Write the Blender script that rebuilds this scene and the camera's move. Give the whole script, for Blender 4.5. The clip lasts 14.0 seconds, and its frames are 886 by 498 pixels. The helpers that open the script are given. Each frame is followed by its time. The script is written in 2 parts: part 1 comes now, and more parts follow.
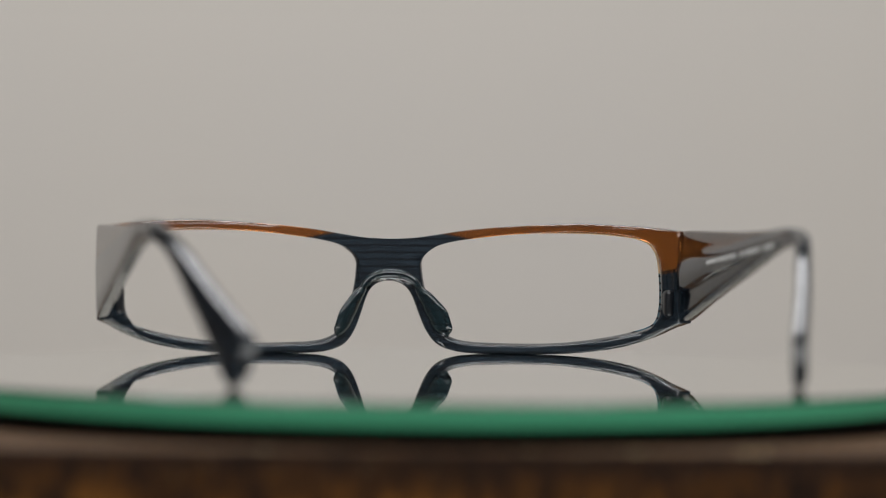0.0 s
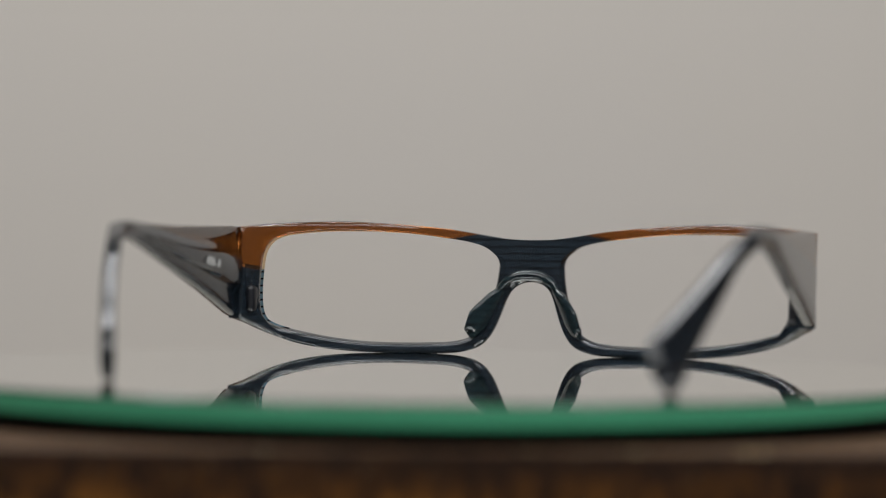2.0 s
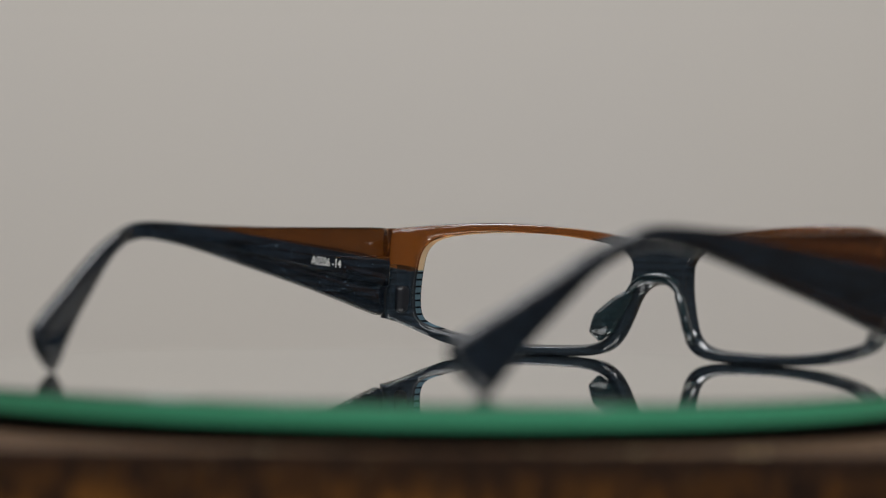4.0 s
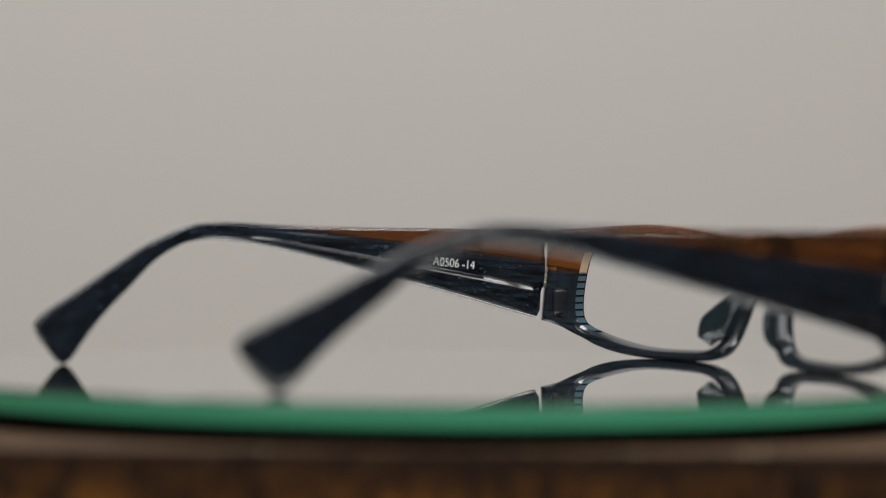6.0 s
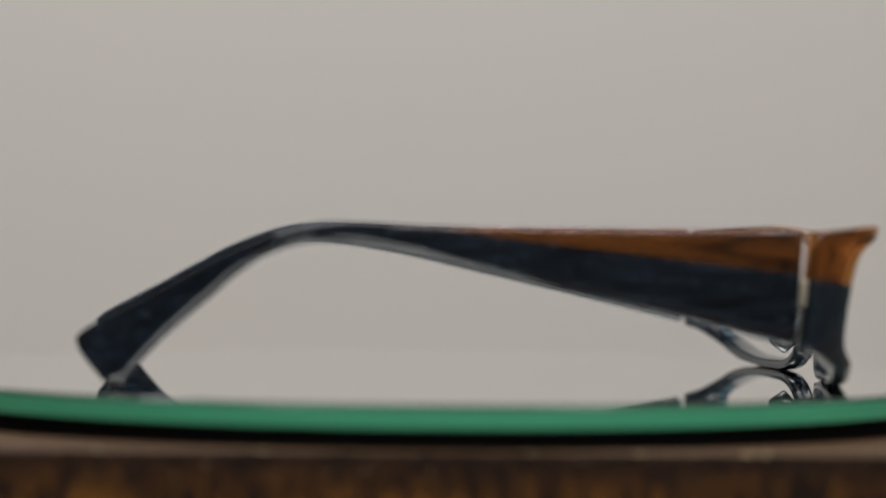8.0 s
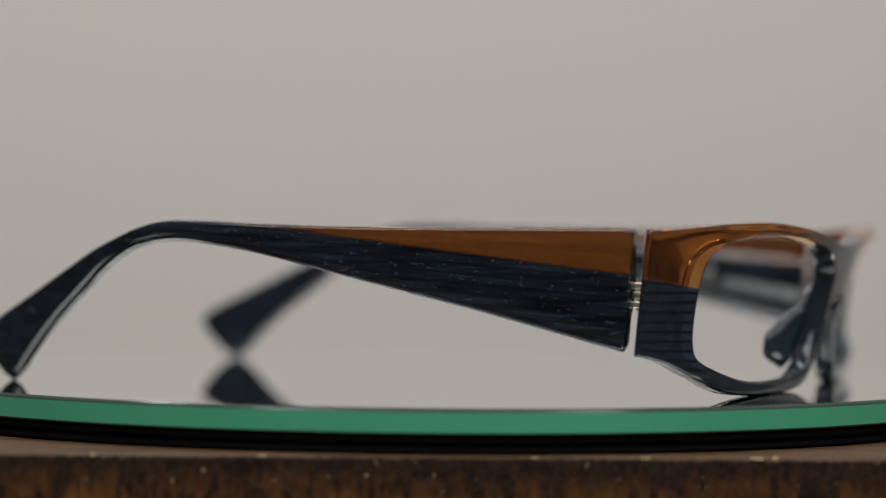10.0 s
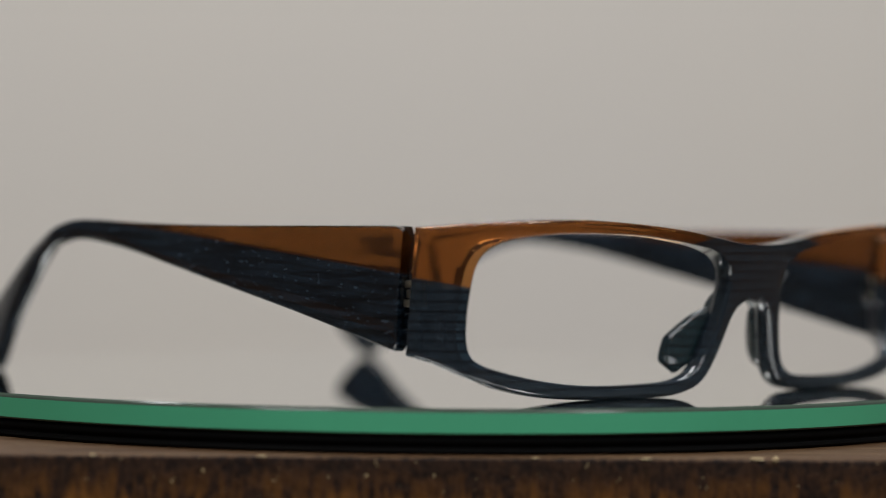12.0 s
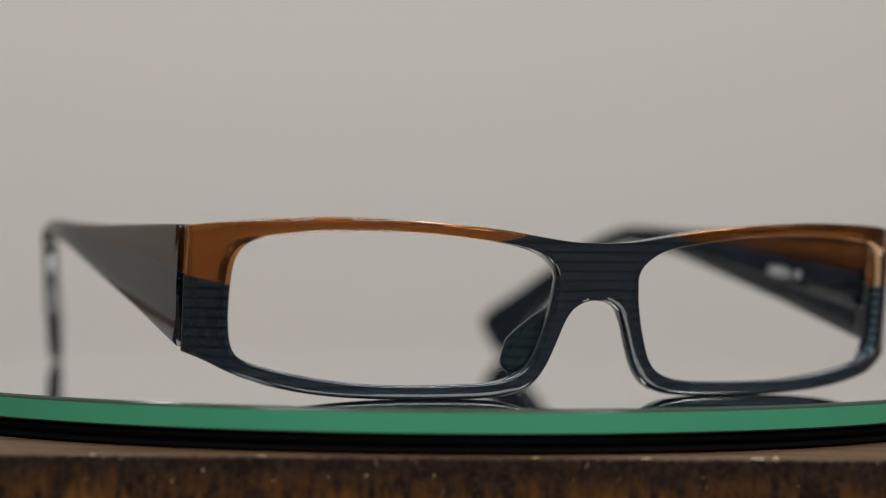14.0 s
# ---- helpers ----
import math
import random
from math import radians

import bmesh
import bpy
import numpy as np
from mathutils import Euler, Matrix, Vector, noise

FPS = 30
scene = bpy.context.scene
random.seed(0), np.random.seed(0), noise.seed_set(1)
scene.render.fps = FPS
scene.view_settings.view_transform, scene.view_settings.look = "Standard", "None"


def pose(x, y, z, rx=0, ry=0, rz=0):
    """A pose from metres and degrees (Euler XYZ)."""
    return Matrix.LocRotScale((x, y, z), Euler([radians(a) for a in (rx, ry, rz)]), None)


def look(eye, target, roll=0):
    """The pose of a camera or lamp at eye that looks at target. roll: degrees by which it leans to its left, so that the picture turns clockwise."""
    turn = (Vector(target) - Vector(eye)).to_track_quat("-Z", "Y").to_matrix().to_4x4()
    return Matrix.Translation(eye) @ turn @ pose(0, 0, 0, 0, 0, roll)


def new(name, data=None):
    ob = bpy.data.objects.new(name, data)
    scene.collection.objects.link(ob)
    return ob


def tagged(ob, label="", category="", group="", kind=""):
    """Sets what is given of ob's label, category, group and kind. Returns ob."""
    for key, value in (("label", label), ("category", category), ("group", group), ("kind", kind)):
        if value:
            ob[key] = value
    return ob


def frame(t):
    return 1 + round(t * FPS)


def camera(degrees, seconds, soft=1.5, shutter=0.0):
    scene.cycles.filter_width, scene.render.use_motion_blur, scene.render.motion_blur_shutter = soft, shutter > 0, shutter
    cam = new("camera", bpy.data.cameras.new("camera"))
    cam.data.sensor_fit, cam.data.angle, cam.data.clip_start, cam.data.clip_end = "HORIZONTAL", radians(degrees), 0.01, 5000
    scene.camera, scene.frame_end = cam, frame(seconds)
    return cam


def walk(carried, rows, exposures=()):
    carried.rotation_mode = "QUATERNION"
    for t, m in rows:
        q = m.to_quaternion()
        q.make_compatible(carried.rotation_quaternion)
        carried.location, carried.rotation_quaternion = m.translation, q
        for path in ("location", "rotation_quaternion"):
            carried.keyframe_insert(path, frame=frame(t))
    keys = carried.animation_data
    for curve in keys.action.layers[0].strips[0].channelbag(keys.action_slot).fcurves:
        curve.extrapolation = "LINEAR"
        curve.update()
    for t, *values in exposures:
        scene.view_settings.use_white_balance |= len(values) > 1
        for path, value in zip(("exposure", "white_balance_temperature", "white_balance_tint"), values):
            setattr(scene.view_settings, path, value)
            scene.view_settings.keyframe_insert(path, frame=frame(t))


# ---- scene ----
# A pair of eyeglasses stands on a mirror disc that turns about the z axis at a steady rate; the camera keeps its place but for a slight travel with its focus.
MM = 0.001
EYE = (-0.02077, -0.563833, 0.028442)
AIM = (0.021874, 0.435239, 0.022346)
cam = camera(18.612, 14.0, soft=1.1)
cam.data.dof.use_dof, cam.data.dof.aperture_fstop = True, 8.0
# the lens draws its picture larger as it is focused nearer, which a few millimetres of travel stand for
TRAVEL = [(0, 0.0085), (6.75, 0.0085), (7.0, 0.0108), (7.7, 0.0110), (9.6, 0.0205), (14.0, 0.0211)]
walk(cam, [(t, look((EYE[0], EYE[1] + d, EYE[2]), (AIM[0], AIM[1] + d, AIM[2]), 0.6145)) for t, d in TRAVEL],
     exposures=[(0, 0.11), (1, 0.06), (2, 0.0), (3.2, -0.01), (5.3, 0.03), (6.5, 0.09), (7.7, 0.09), (9.8, 0.03), (10.7, 0.11), (14, 0.13)])

focus = new("focus_point")
cam.data.dof.focus_object = focus

# seconds and degrees of the disc's turn, clockwise from above
TURNS = [(0, -7.89), (0.5, -1.88), (1, 4.12), (1.5, 10.0), (2, 15.79), (2.5, 21.63), (3, 27.4), (3.8, 37.0), (4.6, 46.7), (5.5, 57.64), (6, 63.73), (6.5, 69.74),
         (7, 75.61), (7.5, 81.4), (8.3, 90.95), (9.2, 101.6), (10, 111.22), (10.5, 117.25), (11, 123.22), (11.5, 129.05), (12, 134.83), (12.5, 140.62), (13, 146.56), (13.5, 152.59), (14, 158.53)]
# the camera's focus: it lies on the far rim at first and is pulled to the near arm as that comes round
FOCUS = [(0, 0.084), (3.0, 0.086), (5.5, 0.086), (6.75, 0.078), (7.0, 0.012), (7.7, 0.010), (9.6, -0.076), (14.0, -0.082)]
LEAN, OFFSET = 1.43, 0.00298        # how the eyeglasses sit on the disc
FLOOR_Z, CEIL_Z = -0.757, 1.85

# ---- world and light ----
world = bpy.data.worlds.new("world")
scene.world = world
world.use_nodes = True
world.node_tree.nodes["Background"].inputs["Color"].default_value = (0.9, 0.95, 1.0, 1)
world.node_tree.nodes["Background"].inputs["Strength"].default_value = 0.05


def area_lamp(name, x, y, size, watts, colour=(0.965, 0.965, 0.985)):
    lamp = bpy.data.lights.new(name, "AREA")
    lamp.shape, lamp.size, lamp.energy, lamp.color = "SQUARE", size, watts, colour
    ob = new(name, lamp)
    ob.matrix_world = pose(x, y, CEIL_Z - 0.03)
    return ob


# lamps added out of view: two over the wall, a weaker one at the right
area_lamp("unseen_lamp", -0.6, 0.85, 0.8, 18)
area_lamp("unseen_lamp", 0.3, 0.9, 0.8, 17)
area_lamp("unseen_lamp", 1.5, -0.3, 0.5, 12)
# large fill lamps, added to brighten the green glass edge and the board's front
area_lamp("unseen_lamp", -0.95, -1.5, 1.6, 37)
area_lamp("unseen_lamp", 0.95, -1.5, 1.6, 39)


# ---- materials ----
def material(name):
    m = bpy.data.materials.new(name)
    m.use_nodes = True
    nt = m.node_tree
    return m, nt, nt.nodes["Principled BSDF"]


def math_node(nt, op, a, b=None, clamp=False):
    n = nt.nodes.new("ShaderNodeMath")
    n.operation, n.use_clamp = op, clamp
    for i, v in enumerate((a, b)):
        if v is None:
            continue
        if isinstance(v, (int, float)):
            n.inputs[i].default_value = v
        else:
            nt.links.new(v, n.inputs[i])
    return n.outputs[0]


def map_range(nt, value, a, b, c, d):
    n = nt.nodes.new("ShaderNodeMapRange")
    nt.links.new(value, n.inputs["Value"])
    for key, v in (("From Min", a), ("From Max", b), ("To Min", c), ("To Max", d)):
        n.inputs[key].default_value = v
    return n.outputs["Result"]


def mix(nt, fac, a, b):
    n = nt.nodes.new("ShaderNodeMix")
    n.data_type = "RGBA"
    for sock, v in ((n.inputs["Factor"], fac), (n.inputs["A"], a), (n.inputs["B"], b)):
        if isinstance(v, (int, float)):
            sock.default_value = v
        elif isinstance(v, tuple):
            sock.default_value = (*v, 1)
        else:
            nt.links.new(v, sock)
    return n.outputs["Result"]


def noise_tex(nt, vector, scale, detail=4.0, stretch=None):
    if stretch:
        mp = nt.nodes.new("ShaderNodeMapping")
        mp.inputs["Scale"].default_value = stretch
        nt.links.new(vector, mp.inputs["Vector"])
        vector = mp.outputs["Vector"]
    n = nt.nodes.new("ShaderNodeTexNoise")
    n.inputs["Scale"].default_value, n.inputs["Detail"].default_value = scale, detail
    nt.links.new(vector, n.inputs["Vector"])
    return n.outputs["Fac"]


def bump(nt, bsdf, height, strength, distance):
    n = nt.nodes.new("ShaderNodeBump")
    n.inputs["Strength"].default_value, n.inputs["Distance"].default_value = strength, distance
    nt.links.new(height, n.inputs["Height"])
    nt.links.new(n.outputs["Normal"], bsdf.inputs["Normal"])


def plain(name, colour, rough=0.5, metal=0.0, grain=0.0, grain_scale=200):
    m, nt, b = material(name)
    b.inputs["Base Color"].default_value = (*colour, 1)
    b.inputs["Roughness"].default_value, b.inputs["Metallic"].default_value = rough, metal
    if grain:
        pos = nt.nodes.new("ShaderNodeTexCoord").outputs["Object"]
        f = noise_tex(nt, pos, grain_scale)
        nt.links.new(mix(nt, f, tuple(c * (1 - grain) for c in colour), tuple(min(1, c * (1 + grain)) for c in colour)), b.inputs["Base Color"])
        bump(nt, b, f, 0.2, 0.0005)
    return m


def acetate(name, on_front, cut=False, pad=False):
    """Laminated eyewear plastic: clear brown above, dark blue with thin darker layers below."""
    m, nt, b = material(name)
    pos = nt.nodes.new("ShaderNodeTexCoord").outputs["Object"]
    if on_front:
        shift = nt.nodes.new("ShaderNodeVectorMath")
        shift.inputs[1].default_value = (0.015, 0.080, 0.018)
        nt.links.new(pos, shift.inputs[0])
        pos = shift.outputs[0]
    sep = nt.nodes.new("ShaderNodeSeparateXYZ")
    nt.links.new(pos, sep.inputs[0])
    x, y, z = sep.outputs
    if on_front:
        ax = math_node(nt, "ABSOLUTE", x)
        line = math_node(nt, "ADD", map_range(nt, ax, 0.007, 0.022, 0.0293, 0.0264), map_range(nt, ax, 0.022, 0.060, 0.0, -0.0072))
        line = math_node(nt, "ADD", line, map_range(nt, ax, 0.0625, 0.0690, 0.0, 0.0018))
        along = x
    else:
        line = map_range(nt, y, -0.060, 0.0615, 0.0355, 0.0217)
        along = y
    d = math_node(nt, "SUBTRACT", z, line)
    brown = map_range(nt, d, -0.00015, 0.00015, 0.0, 1.0)
    # layers
    wob = noise_tex(nt, pos, 60, 2.0)
    zz = math_node(nt, "ADD", z, math_node(nt, "MULTIPLY", wob, 0.0006))
    if not on_front:
        zz = math_node(nt, "ADD", zz, math_node(nt, "MULTIPLY", y, 0.07))
    fr = math_node(nt, "FRACT", math_node(nt, "DIVIDE", zz, 0.00165))
    tri = math_node(nt, "ABSOLUTE", math_node(nt, "SUBTRACT", fr, 0.5))
    stripe = map_range(nt, tri, 0.10, 0.17, 1.0, 0.0)
    streak = noise_tex(nt, pos, 900, 3.0, (0.12, 1, 1) if on_front else (1, 0.08, 1))
    fleck = map_range(nt, noise_tex(nt, pos, 1500, 2.0, (0.5, 0.5, 1)), 0.62, 0.72, 0.0, 1.0)
    if cut:   # the unpolished lens groove with its bare layers; light passing through is painted in as paleness
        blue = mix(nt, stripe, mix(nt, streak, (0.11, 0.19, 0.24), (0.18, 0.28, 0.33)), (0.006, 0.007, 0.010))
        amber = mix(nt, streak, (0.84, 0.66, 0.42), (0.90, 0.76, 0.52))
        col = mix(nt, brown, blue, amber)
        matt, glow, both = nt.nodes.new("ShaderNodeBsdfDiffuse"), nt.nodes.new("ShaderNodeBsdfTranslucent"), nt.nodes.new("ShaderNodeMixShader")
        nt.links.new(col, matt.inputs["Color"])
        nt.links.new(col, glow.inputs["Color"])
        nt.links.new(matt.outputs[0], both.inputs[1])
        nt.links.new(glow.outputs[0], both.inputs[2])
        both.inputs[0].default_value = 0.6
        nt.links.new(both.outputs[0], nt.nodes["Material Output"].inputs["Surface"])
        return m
    if pad:
        blue = mix(nt, streak, (0.008, 0.018, 0.022), (0.022, 0.044, 0.052))
    elif on_front:
        blue = mix(nt, streak, (0.008, 0.0125, 0.018), (0.027, 0.042, 0.057))
    else:
        blue = mix(nt, map_range(nt, streak, 0.36, 0.66, 0, 1), (0.0014, 0.0024, 0.004), (0.011, 0.019, 0.029))
    blue = mix(nt, math_node(nt, "MULTIPLY", fleck, 0.3), blue, (0.09, 0.13, 0.17))
    blue = mix(nt, math_node(nt, "MULTIPLY", stripe, 0.65 if on_front else 0.6), blue, (0.002, 0.002, 0.003))
    soft = noise_tex(nt, pos, 120, 2.0)
    amber = mix(nt, soft, *(((0.22, 0.070, 0.014), (0.31, 0.105, 0.022)) if on_front else ((0.135, 0.044, 0.009), (0.20, 0.068, 0.014))))
    nt.links.new(mix(nt, brown, blue, amber), b.inputs["Base Color"])
    nt.links.new(map_range(nt, brown, 0, 1, 0.36 if on_front else 0.08, 0.93), b.inputs["Transmission Weight"])
    b.inputs["IOR"].default_value = 1.49
    smudge = noise_tex(nt, pos, 90, 4.0)
    nt.links.new(map_range(nt, smudge, 0.3, 0.7, 0.05, 0.13), b.inputs["Roughness"])
    bump(nt, b, noise_tex(nt, pos, 260, 3.0), 0.12, 0.0002)
    return m


def wood(name):
    m, nt, b = material(name)
    pos = nt.nodes.new("ShaderNodeTexCoord").outputs["Object"]
    sep = nt.nodes.new("ShaderNodeSeparateXYZ")
    nt.links.new(pos, sep.inputs[0])
    grain = noise_tex(nt, pos, 1000, 8.0, (1, 1, 0.8))
    blot = noise_tex(nt, pos, 130, 6.0, (0.8, 1, 1))
    fibre = noise_tex(nt, pos, 620, 6.0, (1, 1, 0.22))
    patch = noise_tex(nt, pos, 26, 3.0, (1, 1, 1.5))
    speck = map_range(nt, noise_tex(nt, pos, 1000, 2.0), 0.72, 0.76, 0.0, 1.0)
    col = mix(nt, map_range(nt, grain, 0.34, 0.68, 0, 1), (0.006, 0.0035, 0.0026), (0.030, 0.0145, 0.0075))
    # a dark burnt band along the board's upper edge, amber stain in ragged patches below it
    ragged = math_node(nt, "ADD", math_node(nt, "MULTIPLY", blot, 0.006), math_node(nt, "MULTIPLY", patch, 0.006))
    edge = map_range(nt, math_node(nt, "ADD", sep.outputs[2], ragged), 0.7465, 0.7535, 1.0, 0.0)
    both = math_node(nt, "ADD", math_node(nt, "MULTIPLY", blot, 0.5), math_node(nt, "MULTIPLY", fibre, 0.5))
    amber = math_node(nt, "MULTIPLY", edge, map_range(nt, both, 0.44, 0.60, 0, 1))
    col = mix(nt, amber, col, (0.150, 0.060, 0.011))
    # bare worn wood on top, palest along the arris
    top_grain = noise_tex(nt, pos, 300, 6.0, (0.08, 1, 1))
    bare = mix(nt, map_range(nt, top_grain, 0.35, 0.65, 0, 1), (0.052, 0.026, 0.012), (0.105, 0.062, 0.032))
    worn = map_range(nt, math_node(nt, "ADD", sep.outputs[2], math_node(nt, "MULTIPLY", grain, 0.0009)), 0.7494, 0.7498, 0.0, 0.9)
    col = mix(nt, worn, col, bare)
    col = mix(nt, math_node(nt, "MULTIPLY", speck, 0.75), col, (0.30, 0.23, 0.12))
    nt.links.new(col, b.inputs["Base Color"])
    b.inputs["Roughness"].default_value = 0.55
    b.inputs["Specular IOR Level"].default_value = 0.08
    bump(nt, b, grain, 0.4, 0.0006)
    return m


def painted(name, colour, scale=1.6):
    m, nt, b = material(name)
    pos = nt.nodes.new("ShaderNodeTexCoord").outputs["Object"]
    f = noise_tex(nt, pos, scale, 3.0)
    warm = tuple(c * k for c, k in zip(colour, (1.02, 1.0, 0.95)))
    cool = tuple(c * k for c, k in zip(colour, (0.98, 0.99, 1.01)))
    nt.links.new(mix(nt, f, warm, cool), b.inputs["Base Color"])
    b.inputs["Roughness"].default_value = 0.85
    bump(nt, b, noise_tex(nt, pos, 300, 3.0), 0.15, 0.0006)
    return m


WALL = painted("wall_paint", (0.60, 0.575, 0.535))
CEILING = painted("ceiling_paint", (0.62, 0.61, 0.58))
# for unseen walls and floor, kept dark so that the acetate reflects less light
UNSEEN_WALL = painted("unseen_wall_dark", (0.10, 0.094, 0.088))
FLOOR = plain("unseen_floor_dark", (0.16, 0.13, 0.11), 0.9, 0, 0.35, 150)
WOOD = wood("stained_wood")
ACETATE_FRONT = acetate("front_acetate", True)
ACETATE_LIT_CUT = acetate("lit_cut_acetate", True, cut=True)
ACETATE_PAD = acetate("thin_acetate", True, pad=True)
ACETATE_TEMPLE = acetate("temple_acetate", False)
MIRROR = plain("silvered_mirror", (0.86, 0.87, 0.84), 0.015, 1.0)
EDGE_GREEN = plain("green_glass_edge", (0.060, 0.33, 0.178), 0.34, 0, 0.12, 25)
ARRIS = plain("dark_glass_arris", (0.050, 0.072, 0.055), 0.12, 0, 0.2, 60)
BLACK = plain("black_plastic", (0.003, 0.003, 0.003), 0.6, 0, 0.3, 300)
BLACK.node_tree.nodes["Principled BSDF"].inputs["Specular IOR Level"].default_value = 0.04
LUG = plain("dark_acetate", (0.006, 0.007, 0.010), 0.35, 0, 0.3, 300)
BARE = plain("bare_wood", (0.40, 0.31, 0.17), 0.8, 0, 0.4, 900)
STEEL = plain("hinge_metal", (0.60, 0.54, 0.42), 0.34, 1.0)
INK = plain("white_ink", (0.56, 0.56, 0.54), 0.6)


# ---- mesh helpers ----
def link_mesh(name, bm, mat, parent=None, label="", smooth=True, origin=(0, 0, 0)):
    bmesh.ops.recalc_face_normals(bm, faces=bm.faces)
    if any(origin):
        bmesh.ops.translate(bm, verts=bm.verts, vec=-Vector(origin))
    me = bpy.data.meshes.new(name)
    bm.to_mesh(me)
    bm.free()
    for mm in (mat if isinstance(mat, (list, tuple)) else [mat]):
        me.materials.append(mm)
    if smooth:
        for p in me.polygons:
            p.use_smooth = True
        me.set_sharp_from_angle(angle=radians(50))
    ob = new(name, me)
    ob.parent = parent
    ob.location = origin
    if label:
        tagged(ob, label)
    return ob


def part(name, bm, mat, parent, label="", smooth=True, origin=(0, 0, 0)):
    return link_mesh(name, bm, mat, parent, label, smooth, origin)


def box(bm, lo, hi, bevel=0.0, segments=2):
    r = bmesh.ops.create_cube(bm, size=1.0)
    vs = r["verts"]
    for v in vs:
        v.co = Vector([lo[i] + (v.co[i] + 0.5) * (hi[i] - lo[i]) for i in range(3)])
    if bevel:
        es = {e for v in vs for e in v.link_edges}
        bmesh.ops.bevel(bm, geom=list(es), offset=bevel, segments=segments, affect="EDGES", profile=0.5)


def lathe(bm, profile, n):
    """Turn a closed (radius, height, material) profile about z; a first and last radius of 0 close it."""
    rings = []
    for r, z, _ in profile:
        if r == 0:
            rings.append([bm.verts.new((0, 0, z))] * n)
        else:
            rings.append([bm.verts.new((r * math.cos(2 * math.pi * i / n), r * math.sin(2 * math.pi * i / n), z)) for i in range(n)])
    for (a, b, p) in zip(rings, rings[1:], profile):
        for i in range(n):
            j = (i + 1) % n
            vs = []
            for v in (a[i], a[j], b[j], b[i]):
                if v not in vs:
                    vs.append(v)
            if len(vs) > 2:
                f = bm.faces.new(vs)
                f.material_index = p[2]


def spline(points, n):
    """n points evenly spaced along a smooth curve through the given points."""
    pts = [np.array(p, float) for p in points]
    ext = [2 * pts[0] - pts[1]] + pts + [2 * pts[-1] - pts[-2]]
    dense = []
    for i in range(1, len(ext) - 2):
        p0, p1, p2, p3 = ext[i - 1:i + 3]
        for u in np.linspace(0, 1, 24, endpoint=False):
            dense.append(0.5 * (2 * p1 + (p2 - p0) * u + (2 * p0 - 5 * p1 + 4 * p2 - p3) * u * u + (3 * p1 - p0 - 3 * p2 + p3) * u ** 3))
    dense.append(pts[-1])
    dense = np.array(dense)
    s = np.concatenate([[0], np.cumsum(np.linalg.norm(np.diff(dense, axis=0), axis=1))])
    t = np.linspace(0, s[-1], n)
    return np.stack([np.interp(t, s, dense[:, k]) for k in range(dense.shape[1])], -1)


# ---- room ----
def room_slab(name, lo, hi, mat, label):
    bm = bmesh.new()
    box(bm, lo, hi)
    return tagged(link_mesh(name, bm, mat, None, label, smooth=False), kind="structure")


room_slab("floor", (-2.2, -2.6, FLOOR_Z - 0.1), (2.2, 1.9, FLOOR_Z), FLOOR, "unseen added floor, kept dark to deepen reflections")
room_slab("ceiling", (-2.2, -2.6, CEIL_Z), (2.2, 1.9, CEIL_Z + 0.1), CEILING, "plain white painted ceiling")
room_slab("wall_north", (-2.2, 1.8, FLOOR_Z), (2.2, 1.9, CEIL_Z), WALL, "plain greyish beige painted wall behind the stand")
# three walls added out of view, dark to shape what the eyeglasses reflect
room_slab("wall_south", (-2.2, -2.6, FLOOR_Z), (2.2, -2.5, CEIL_Z), UNSEEN_WALL, "unseen added wall, kept dark to deepen reflections")
room_slab("wall_west", (-2.2, -2.5, FLOOR_Z), (-2.1, 1.8, CEIL_Z), UNSEEN_WALL, "unseen added wall, kept dark to deepen reflections")
room_slab("wall_east", (2.1, -2.5, FLOOR_Z), (2.2, 1.8, CEIL_Z), UNSEEN_WALL, "unseen added wall, kept dark to deepen reflections")


# ---- stand and turntable ----
def wooden_stand():
    stand = tagged(new("wooden_stand"), "worn dark brown wooden stand under the black turntable", "stand")
    stand.location = (0, 0, FLOOR_Z)
    top = -0.0076 - FLOOR_Z
    bm = bmesh.new()
    box(bm, (-0.22, -0.1086, top - 0.045), (0.22, 0.14, top), 0.0008, 2)
    part("board", bm, WOOD, stand, "stained wooden board with scuffed edge")
    for x, long, high in ((0.0490, 0.0024, 0.00050), (0.0520, 0.0010, 0.0009), (-0.0310, 0.0016, 0.0003), (0.0130, 0.0012, 0.0003), (-0.0580, 0.0009, 0.0004), (0.0310, 0.0018, 0.00025)):
        bm = bmesh.new()
        bmesh.ops.create_icosphere(bm, subdivisions=2, radius=1.0)
        for v in bm.verts:
            k = 1 + 0.35 * noise.noise(v.co * 2.1 + Vector((x * 900, 0, 0)))
            v.co = Vector((x + v.co.x * k * long * 0.5, -0.1084 + v.co.y * k * 0.0005, top + v.co.z * k * high * 0.5 - 0.0001))
        part("splinter", bm, BARE, stand, "pale splinter on the worn edge")
    bm = bmesh.new()
    box(bm, (-0.19, -0.09, 0.0), (0.19, 0.12, top - 0.045), 0.002)
    part("body", bm, WOOD, stand)
    return stand


wooden_stand()


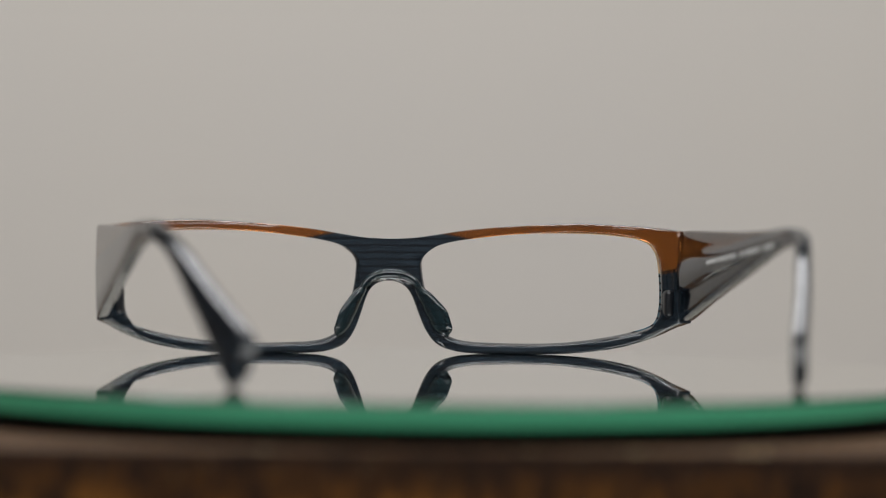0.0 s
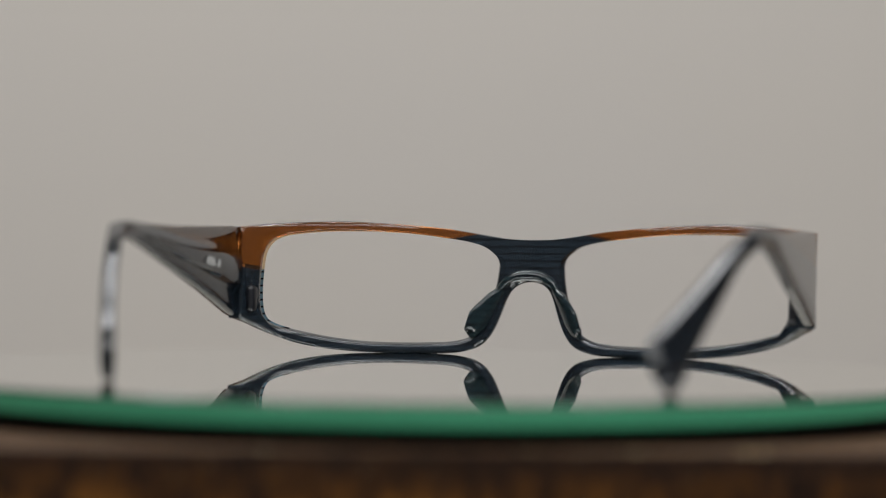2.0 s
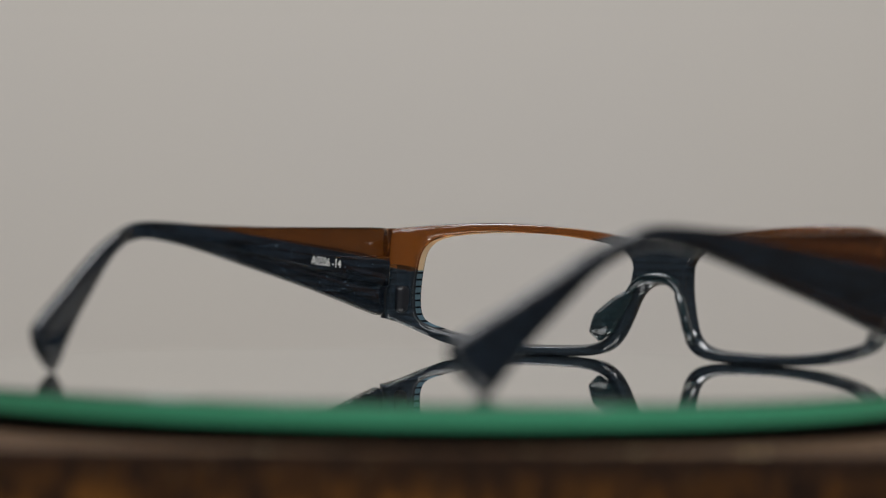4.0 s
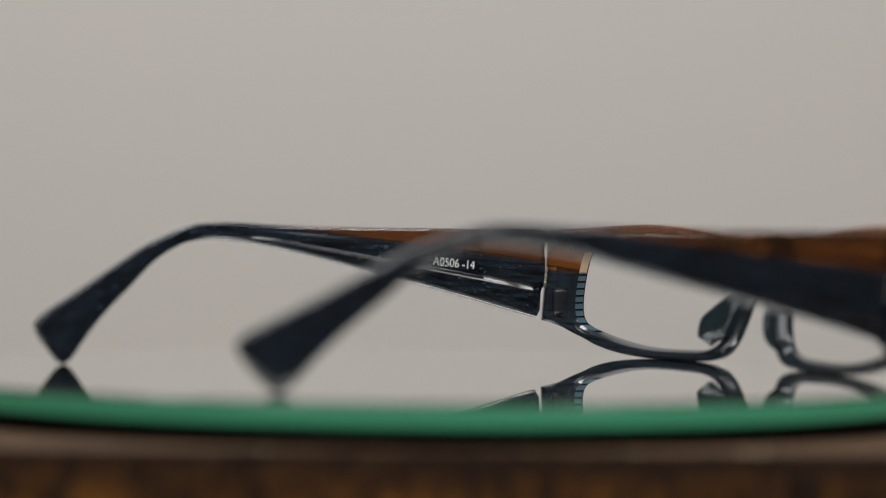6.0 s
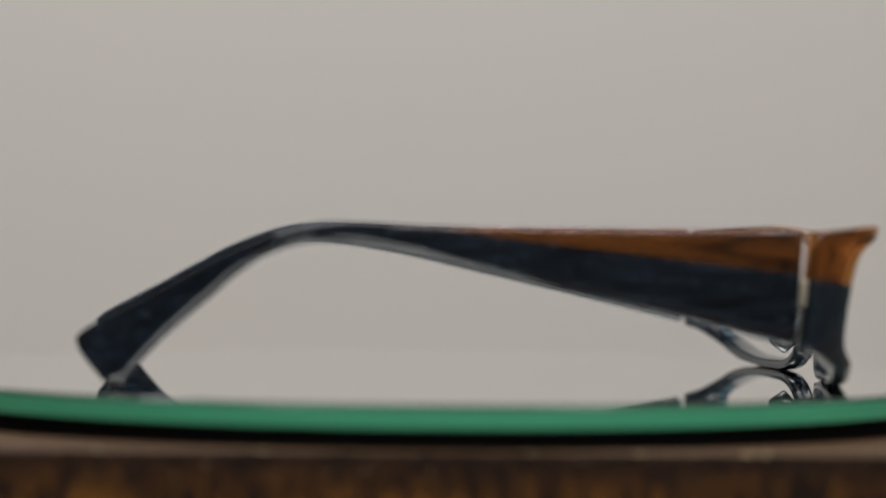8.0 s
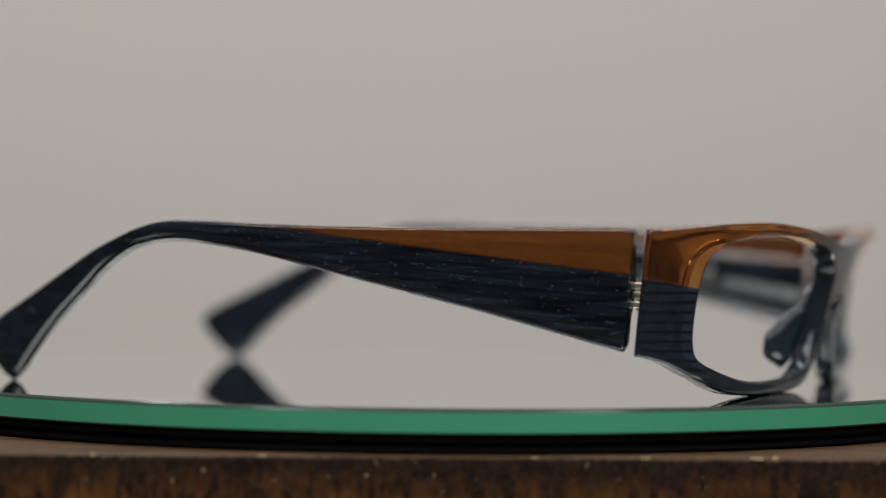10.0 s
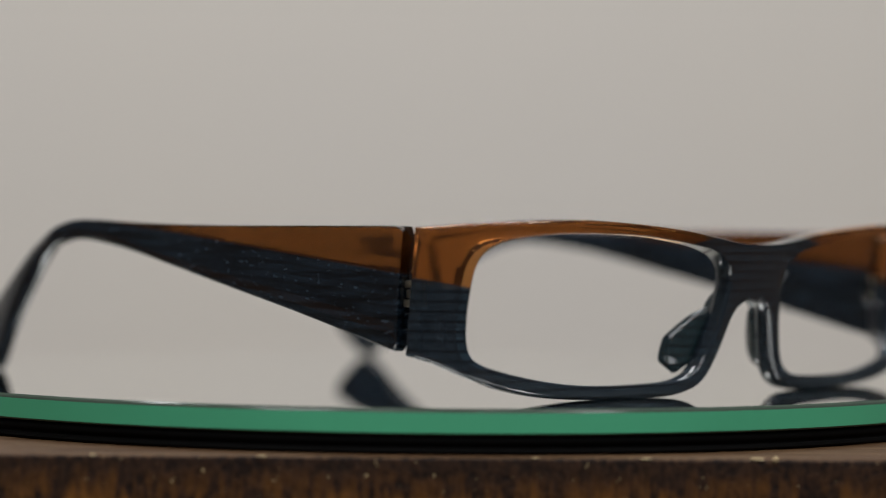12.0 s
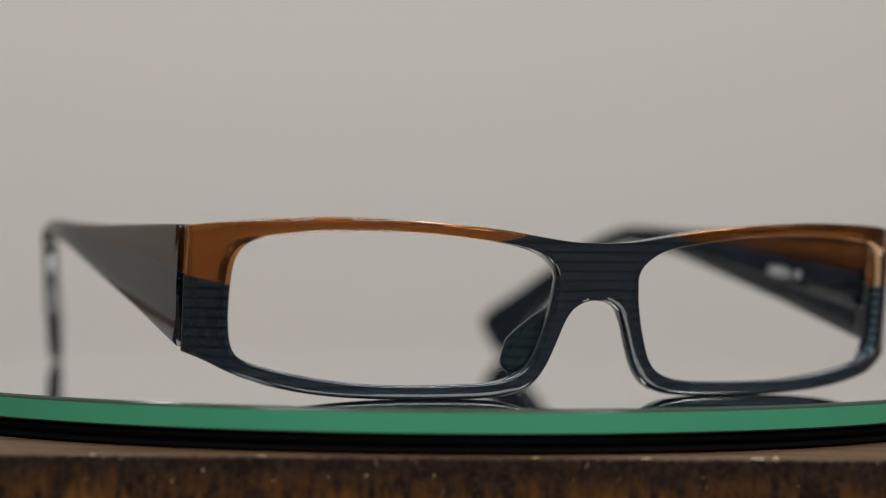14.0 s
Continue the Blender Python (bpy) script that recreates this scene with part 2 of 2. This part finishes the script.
def turntable():
    base = tagged(new("turntable"), "turning black turntable carrying a round green-edged mirror", "turntable")
    bm = bmesh.new()
    lathe(bm, [(0, -0.0043, 0), (0.1052, -0.0043, 0), (0.1057, -0.0046, 0), (0.1059, -0.0052, 0), (0.1058, -0.0058, 0), (0.1053, -0.0061, 0), (0.1053, -0.0064, 0), (0.1058, -0.0066, 0), (0.1059, -0.0071, 0), (0.1054, -0.0076, 0), (0, -0.0076, 0)], 192)
    part("base", bm, BLACK, base, "thin black plastic turning plate with a grooved rim")
    bm = bmesh.new()
    lathe(bm, [(0, 0, 0), (0.10605, 0, 2), (0.10640, -0.0003, 2), (0.10655, -0.0007, 1), (0.10655, -0.0040, 2), (0.1063, -0.0043, 1), (0, -0.0043, 1)], 256)
    mirror = part("mirror", bm, [MIRROR, EDGE_GREEN, ARRIS], base, "round mirror glass with polished green edge")
    mirror.data.set_sharp_from_angle(angle=radians(20))
    return base


TABLE = turntable()


# ---- eyeglasses ----
GLASSES = tagged(new("eyeglasses"), "open brown and dark blue acetate eyeglasses standing on a mirror", "eyeglasses")

# plan of the front: outer surface from the bridge round the corner to the hinge
PLAN = spline([(0, 83.6), (12, 83.2), (30, 81.4), (47, 78.9), (55, 77.3), (59.4, 75.7), (62.6, 73.3), (65.6, 70.2), (67.9, 67.0), (69.0, 64.4)], 240) * MM
PLAN_S = np.concatenate([[0], np.cumsum(np.linalg.norm(np.diff(PLAN, axis=0), axis=1))])


def plan_at(s):
    p = np.array([np.interp(s, PLAN_S, PLAN[:, k]) for k in (0, 1)])
    a = np.array([np.interp(s - 0.0012, PLAN_S, PLAN[:, k]) for k in (0, 1)])
    b = np.array([np.interp(s + 0.0012, PLAN_S, PLAN[:, k]) for k in (0, 1)])
    t = (b - a) / np.linalg.norm(b - a)
    return p, np.array([t[1], -t[0]])     # place, inward normal


S_END = PLAN_S[-1] / MM


HEART = (0.015, 0.080, 0.018)


def front_mesh():
    # contours in millimetres: across and up; the outer end goes round the corner along the plan
    def along(points):
        return [(float(np.interp(x * MM, PLAN[:, 0], PLAN_S)) / MM if x < 68.9 else S_END, z) for x, z in points]
    nose = along([(0, 17.0), (1.7, 16.8), (3.3, 16.1), (4.7, 14.8), (5.8, 12.6), (7.0, 9.2), (8.5, 5.6), (10.3, 3.0), (12.6, 1.4), (16, 0.5), (19, 0.2)])
    base = along([(22, 0.05), (30, 0.0), (39, 0.15), (48, 0.8), (55, 2.0), (60, 3.4), (63.5, 4.9), (66.4, 6.6), (68.3, 7.5), (69.0, 7.9)])
    top = along([(69.0, 29.3), (67.6, 29.5), (63, 30.1), (57, 30.5), (46, 30.85), (36, 30.5), (27, 29.9), (18.5, 29.05), (11.5, 27.95), (5.5, 27.1), (0, 26.85)])
    centre = [(0, 26.85), (0, 17.0)]
    hole_n = along([(7.7, 21.0), (8.1, 17.0), (9.0, 12.9), (9.9, 9.9), (11.1, 6.9), (12.9, 4.7), (16, 3.3), (20, 2.7)])
    hole_b = along([(20, 2.7), (30, 2.45), (39, 2.65), (47, 3.5), (54.5, 4.9), (59.3, 6.2)])
    hole_o = along([(59.3, 6.2), (61.5, 7.5), (62.5, 9.8), (62.9, 13.7), (62.9, 18.4), (62.6, 22.6), (61.9, 24.9), (60.5, 26.5), (58.0, 27.5)])
    hole_t = along([(58.0, 27.5), (50.5, 28.3), (41, 28.5), (31, 28.2), (23, 27.4), (16, 26.4), (12, 25.4), (9.8, 24.1), (8.3, 22.7), (7.7, 21.0)])
    N = (26, 40, 26, 44)
    inner = np.concatenate([spline(hole_n, N[0])[:-1], spline(hole_b, N[1])[:-1], spline(hole_o, N[2])[:-1], spline(hole_t, N[3])[:-1]])
    nb = spline(nose + base, 220)
    k = int(np.argmin(abs(nb[:, 0] - 19.5)))
    j = int(np.argmin(abs(nb[:, 0] - 64)))
    outer_n = resample(nb[:k + 1], N[0])
    outer_b = resample(nb[k:j + 1], N[1])
    tp = spline(top, 220)
    q = int(np.argmin(abs(tp[:, 0] - 65)))
    outer_o = resample(np.concatenate([nb[j:], tp[:q + 1]]), N[2], corners=True)
    # the top run ends on the centre line, which the other half shares
    outer_t = resample(np.concatenate([tp[q:]]), N[3] - 10)
    cl = resample(np.array(centre, float), 11)
    outer_t = np.concatenate([outer_t[:-1], cl])
    outer = np.concatenate([outer_n[:-1], outer_b[:-1], outer_o[:-1], outer_t[:-1]])
    n = len(inner)
    bm = bmesh.new()
    r = 0.85
    for side in (1, -1):
        rings = []
        for count, (a, b) in enumerate(zip(inner, outer)):
            d = b - a
            length = np.linalg.norm(d)
            d = d / length
            mid = b[0] < 1e-6
            thick = 4.0
            rr = min(r, length * 0.3)
            rb = min(2.0 if count < 20 else 1.0, length * 0.42)   # rounder at the back beside the nose
            e = min(1.0, length * 0.3)   # the back of the opening is bevelled
            prof = [(0.55 * e, thick - 0.35), (0.2 * e, 2.7), (0.0, 2.3), (0.0, 1.4), (0.0, 0.7), (0.2, 0.22), (0.6 * e + 0.05, 0.0)]
            prof += [(length * f, 0.0) for f in (0.3, 0.5, 0.7)]
            if mid:
                prof += [(length, 0.0), (length, thick * 0.25), (length, thick * 0.5), (length, thick * 0.75), (length, thick)]
            else:
                prof += [(length - rr, 0.0), (length - rr * 0.3, rr * 0.3), (length, rr), (length, thick - rb), (length - rb * 0.3, thick - rb * 0.3)]
            prof += [(length - rb if not mid else length * 0.9, thick), (length * 0.56, thick), (length * 0.38, thick), (e, thick), (0.72 * e, thick - 0.12)]
            ring = []
            for u, v in prof:
                s, z = a + d * u
                p, nrm = plan_at(s * MM)
                # the lens opening is cut straight from front to back, the outer faces follow the curve
                w = min(1.0, u / min(2.5, 0.6 * length))
                q2 = p + (nrm * w + np.array([0.0, -1.0]) * (1 - w)) * v * MM
                q2[1] += (z - 17) * MM * np.interp(s, [58, 70, S_END], [0.19, 0.12, 0.09])   # the front leans forward at its top
                ring.append(bm.verts.new((side * q2[0] if not (mid and abs(u - length) < 1e-9) else 0.0, q2[1], z * MM)))
            rings.append((ring, mid))
        m = len(rings[0][0])
        for i in range(n):
            (ra, ma), (rb, mb) = rings[i], rings[(i + 1) % n]
            for k2 in range(m):
                k3 = (k2 + 1) % m
                if ma and mb and 10 <= k2 < 14:
                    continue
                f = bm.faces.new((ra[k2], ra[k3], rb[k3], rb[k2]))
                # lit groove colour on outer end and top only; the shaded nose side goes without
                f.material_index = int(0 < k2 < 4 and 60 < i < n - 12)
    bmesh.ops.remove_doubles(bm, verts=bm.verts, dist=2e-5)
    return bm


def resample(pts, n, corners=False):
    pts = np.asarray(pts, float)
    s = np.concatenate([[0], np.cumsum(np.linalg.norm(np.diff(pts, axis=0), axis=1))])
    t = np.linspace(0, s[-1], n)
    if corners:   # keep the two sharpest corners
        ang = [np.dot(pts[i] - pts[i - 1], pts[i + 1] - pts[i]) / (np.linalg.norm(pts[i] - pts[i - 1]) * np.linalg.norm(pts[i + 1] - pts[i]) + 1e-12) for i in range(1, len(pts) - 1)]
        for i in np.argsort(ang)[:2]:
            t[np.argmin(abs(t - s[i + 1]))] = s[i + 1]
    return np.stack([np.interp(t, s, pts[:, k]) for k in (0, 1)], -1)


FRONT = link_mesh("front", front_mesh(), [ACETATE_FRONT, ACETATE_LIT_CUT], GLASSES, "brown over dark blue laminated acetate front", origin=HEART)


def nose_pad(side):
    """A fin moulded to the back of the rim beside the nose."""
    bm = bmesh.new()
    rows = []
    path = spline([(6.0, 79.0, 16.4), (8.2, 77.0, 13.4), (10.2, 75.4, 10.2), (11.6, 74.8, 6.8), (12.8, 75.4, 4.0)], 26)
    width = np.interp(np.linspace(0, 1, 26), [0, 0.2, 0.55, 0.85, 1], [0.5, 2.2, 3.6, 3.0, 0.4])
    for p, w in zip(path, width):
        ring = []
        for i in range(22):
            a = 2 * math.pi * i / 22
            lx, ly = min(1.15, 0.6 * w) * math.cos(a), w * math.sin(a)
            c, s = math.cos(radians(38)), math.sin(radians(38))
            ring.append(bm.verts.new((side * (p[0] + c * lx - s * ly) * MM, (p[1] + s * lx + c * ly) * MM, p[2] * MM)))
        rows.append(ring)
    for a, b in zip(rows, rows[1:]):
        for i in range(22):
            bm.faces.new((a[i], a[(i + 1) % 22], b[(i + 1) % 22], b[i]))
    bm.faces.new(rows[0])
    bm.faces.new(rows[-1])
    return part("nose_pad", bm, ACETATE_PAD, GLASSES, "dark blue striped acetate nose pad", origin=HEART)


nose_pad(1), nose_pad(-1)


def bridge_saddle():
    """The rounded ledge on the back of the bridge, running from pad to pad over the nose."""
    bm = bmesh.new()
    path = spline([(-7.2, 77.8, 14.8), (-5.4, 78.7, 17.0), (-2.9, 79.2, 18.3), (0, 79.4, 18.6), (2.9, 79.2, 18.3), (5.4, 78.7, 17.0), (7.2, 77.8, 14.8)], 30)
    rows = []
    for k, p in enumerate(path):
        w = 0.35 + 1.15 * math.sin(math.pi * k / 29) ** 0.6
        t = path[min(k + 1, 29)] - path[max(k - 1, 0)]
        t = t / np.linalg.norm(t)
        up = np.array([-t[2], 0, t[0]])
        rows.append([bm.verts.new((p + up * w * 0.9 * math.cos(a) + np.array([0, 1, 0]) * (w * 1.2 * math.sin(a))) * MM) for a in np.linspace(0, 2 * math.pi, 16, endpoint=False)])
    for a, b in zip(rows, rows[1:]):
        for i in range(16):
            bm.faces.new((a[i], a[(i + 1) % 16], b[(i + 1) % 16], b[i]))
    bm.faces.new(rows[0])
    bm.faces.new(rows[-1])
    return part("bridge_saddle", bm, ACETATE_PAD, GLASSES, "dark blue rounded ledge behind the bridge", origin=HEART)


bridge_saddle()


SPLAY = {1: [56.6, 70.6, 69.0], -1: [46.8, 62.8, 69.1]}   # outer face at the tip, the bend and the hinge


def outer_face(side, y):
    t = np.interp(y, np.linspace(-70, 62, 34), np.interp(np.linspace(-70, 62, 34), [-70, -30, 62], SPLAY[side]))
    return t - 1.2 * math.exp(-((y + 30) / 14) ** 2)


def temple(side, back):
    """One arm: (y, z) along its upper and lower edge, from the hinge to the tip; back: millimetres by which its bend lies further back."""
    upper = [(63.0, 29.3), (62.2, 30.1), (45, 30.1), (17, 30.0), (-3, 30.3), (-16, 30.8), (-24, 30.7), (-30.7, 29.0), (-39, 25.6), (-45.7, 21.9), (-55.4, 16.4), (-63.1, 12.2), (-66.7, 9.8), (-67.3, 8.2), (-65.8, 5.4)]
    lower = [(61.7, 9.9), (60.6, 9.1), (59, 9.3), (37.8, 14.7), (17, 19.6), (-3.2, 24.4), (-12.7, 26.1), (-20.5, 27.0), (-25.6, 26.8), (-30.9, 25.4), (-37.1, 21.9), (-43.7, 16.1), (-50.3, 10.2), (-54.9, 5.3), (-58.4, 1.0), (-60.3, 0.0), (-62, 0.8), (-65.8, 5.4)]
    n = 72
    up, lo = spline(upper, n), spline(lower, n)
    for e in (up, lo):
        e[:, 1] *= 0.978
        e[:, 0] += -back * np.clip((20 - e[:, 0]) / 45, 0, 1)
    bm = bmesh.new()
    rings = []
    for i in range(n - 1):
        u, l = up[i], lo[i]
        h = np.linalg.norm(u - l)
        f = i / (n - 1)
        th = float(np.interp(f, [0, 0.12, 0.4, 0.62, 0.9, 1], [4.2, 4.2, 3.7, 3.2, 3.0, 2.8]))
        rr = min(0.65, h * 0.25, th * 0.3)
        ridge = float(np.interp(f, [0, 0.1, 0.5, 0.6], [1.0, 1.0, 0.35, 0.0]))
        # from the upper edge down the outer face, then up the inner face; (share of height, depth from the outer face)
        rl = min(float(np.interp(f, [0.0, 0.45, 0.7, 1], [0.6, 0.8, 1.7, 1.7])), h * 0.3, th * 0.5)   # the lower outer edge is rounded off more towards the tip
        prof = [(rr / h, 0.12), (0.25, 0.0), (0.5, -0.1), (min(0.75, 1 - rl * 1.2 / h), 0.0), (1 - rl / h, 0.12), (1 - rl * 0.4 / h, rl * 0.5), (1.0, rl), (1.0, max(rl + 0.1, th - rr - 1.1 * ridge)), (1 - rr / h, th - 1.1 * ridge),
                (0.76, th - 1.2 * ridge), (0.70, th - 0.9 * ridge), (0.66, th), (0.5, th + 0.1), (0.34, th), (0.30, th - 0.5 * ridge), (0.2, th - 0.9 * ridge), (rr / h, th - 1.2 * ridge), (rr * 0.3 / h, th - rr * 0.4 - 1.2 * ridge), (0, th - rr - 1.2 * ridge), (0, rr), (rr * 0.3 / h, rr * 0.4)]
        ring = []
        for g, w in prof:
            y, z = u + (l - u) * g
            out = outer_face(side, y)
            ring.append(bm.verts.new((side * (out - w) * MM, y * MM, z * MM)))
        rings.append(ring)
    m = len(rings[0])
    for a, b in zip(rings, rings[1:]):
        for i in range(m):
            bm.faces.new((a[i], a[(i + 1) % m], b[(i + 1) % m], b[i]))
    bm.faces.new(rings[0])
    bm.faces.new(rings[-1])
    return part("temple", bm, ACETATE_TEMPLE, GLASSES, "brown over dark blue acetate arm with flared tip")


RIGHT = temple(1, 0.1)
LEFT = temple(-1, 2.7)


def hinge(side):
    """A sunk barrel hinge: a leaf on the front, a leaf on the arm and three knuckles between them, on a pin."""
    bm = bmesh.new()

    def plate(x0, x1, y0, y1, z0, z1, edge=0.0002):
        box(bm, (min(side * x0, side * x1) * MM, y0 * MM, z0 * MM), (max(side * x0, side * x1) * MM, y1 * MM, z1 * MM), edge)
    plate(65.7, 67.4, 60.9, 62.2, 15.9, 20.5)
    plate(65.9, 67.4, 64.8, 66.2, 15.9, 20.5)
    for z0, z1, y0, y1 in ((16.0, 17.2, 61.6, 64.6), (17.5, 18.9, 62.6, 65.6), (19.2, 20.4, 61.6, 64.6)):
        plate(65.7, 67.6, y0, y1, z0, z1)
    bmesh.ops.create_cone(bm, cap_ends=True, segments=14, radius1=0.00055, radius2=0.00055, depth=0.0052, matrix=pose(side * 66.6 * MM, 63.6 * MM, 18.2 * MM))
    part("hinge", bm, STEEL, GLASSES, "small pale gold metal hinge")


hinge(1), hinge(-1)


# ---- lettering on the inner faces of the arms ----
def lettering(body, side, y, z, size, width, parent):
    cu = bpy.data.curves.new("lettering", "FONT")
    cu.body, cu.size, cu.extrude = body, size, 0.00003
    tmp = new("lettering_curve", cu)
    me = bpy.data.meshes.new_from_object(tmp.evaluated_get(bpy.context.evaluated_depsgraph_get()))
    bpy.data.objects.remove(tmp)
    me.materials.append(INK)
    me.name = "lettering"
    ob = new("lettering", me)
    ob.parent = parent
    # text runs forward along the left arm's inner face, which looks towards +x
    xs = [v.co.x for v in me.vertices]
    ys = [v.co.y for v in me.vertices]
    wide = (width / (max(xs) - min(xs)), 1.0)
    for v in me.vertices:
        v.co.x, v.co.y = (v.co.x - min(xs)) * wide[0], v.co.y - (max(ys) + min(ys)) / 2
    a = np.array([side * (outer_face(side, y / MM) - 4.5) * MM, y])
    b = np.array([side * (outer_face(side, (y + width) / MM) - 4.5) * MM, y + width])
    turn = math.degrees(math.atan2(b[1] - a[1], b[0] - a[0]))
    ob.matrix_basis = Matrix.Translation((*a, z)) @ pose(0, 0, 0, 90, 0, turn) @ pose(0, 0, 0, 0, 0, -5.0)
    tagged(ob, "white printed model number")
    return ob


lettering("A0506 -14", -1, 0.0315, 0.0219, 0.0028, 0.0113, LEFT)

# printed words on the right arm, as plain bars
for y0, y1 in ((36.2, 28.2), (26.8, 19.9), (19.0, 13.6), (9.6, 7.0), (4.8, 0.5), (-0.8, -4.2), (-8.3, -14.9)):
    bm = bmesh.new()
    corners = []
    for y, dz in ((y0, -0.36), (y1, -0.36), (y1, 0.36), (y0, 0.36)):
        z = 21.4 + (47.7 - y) * 0.083 + dz
        corners.append(((outer_face(1, y) - 4.45) * MM, y * MM, z * MM))
    lo = [bm.verts.new(c) for c in corners]
    hi = [bm.verts.new((c[0] + 0.0003, c[1], c[2])) for c in corners]
    bm.faces.new(lo)
    bm.faces.new(hi)
    for i in range(4):
        bm.faces.new((lo[i], lo[(i + 1) % 4], hi[(i + 1) % 4], hi[i]))
    part("lettering", bm, INK, RIGHT, "small white printed word", smooth=False)


def hinge_lug(side):
    """The moulded block on the back of the front's end, below the hinge."""
    bm = bmesh.new()
    x0, x1 = sorted((side * 62.6, side * 64.95))
    box(bm, (x0 * MM, 63.9 * MM, 9.2 * MM), (x1 * MM, 68.2 * MM, 15.6 * MM), 0.0011, 3)
    part("hinge_lug", bm, LUG, GLASSES)


hinge_lug(1), hinge_lug(-1)


def motions():
    walk(TABLE, [(t, pose(0, 0, 0, 0, 0, -a)) for t, a in TURNS])
    walk(GLASSES, [(t, pose(0, 0, 0, 0, 0, -(a + LEAN)) @ pose(OFFSET, 0, 0)) for t, a in TURNS])
    walk(focus, [(t, pose(0, y, 0.015)) for t, y in FOCUS])


motions()
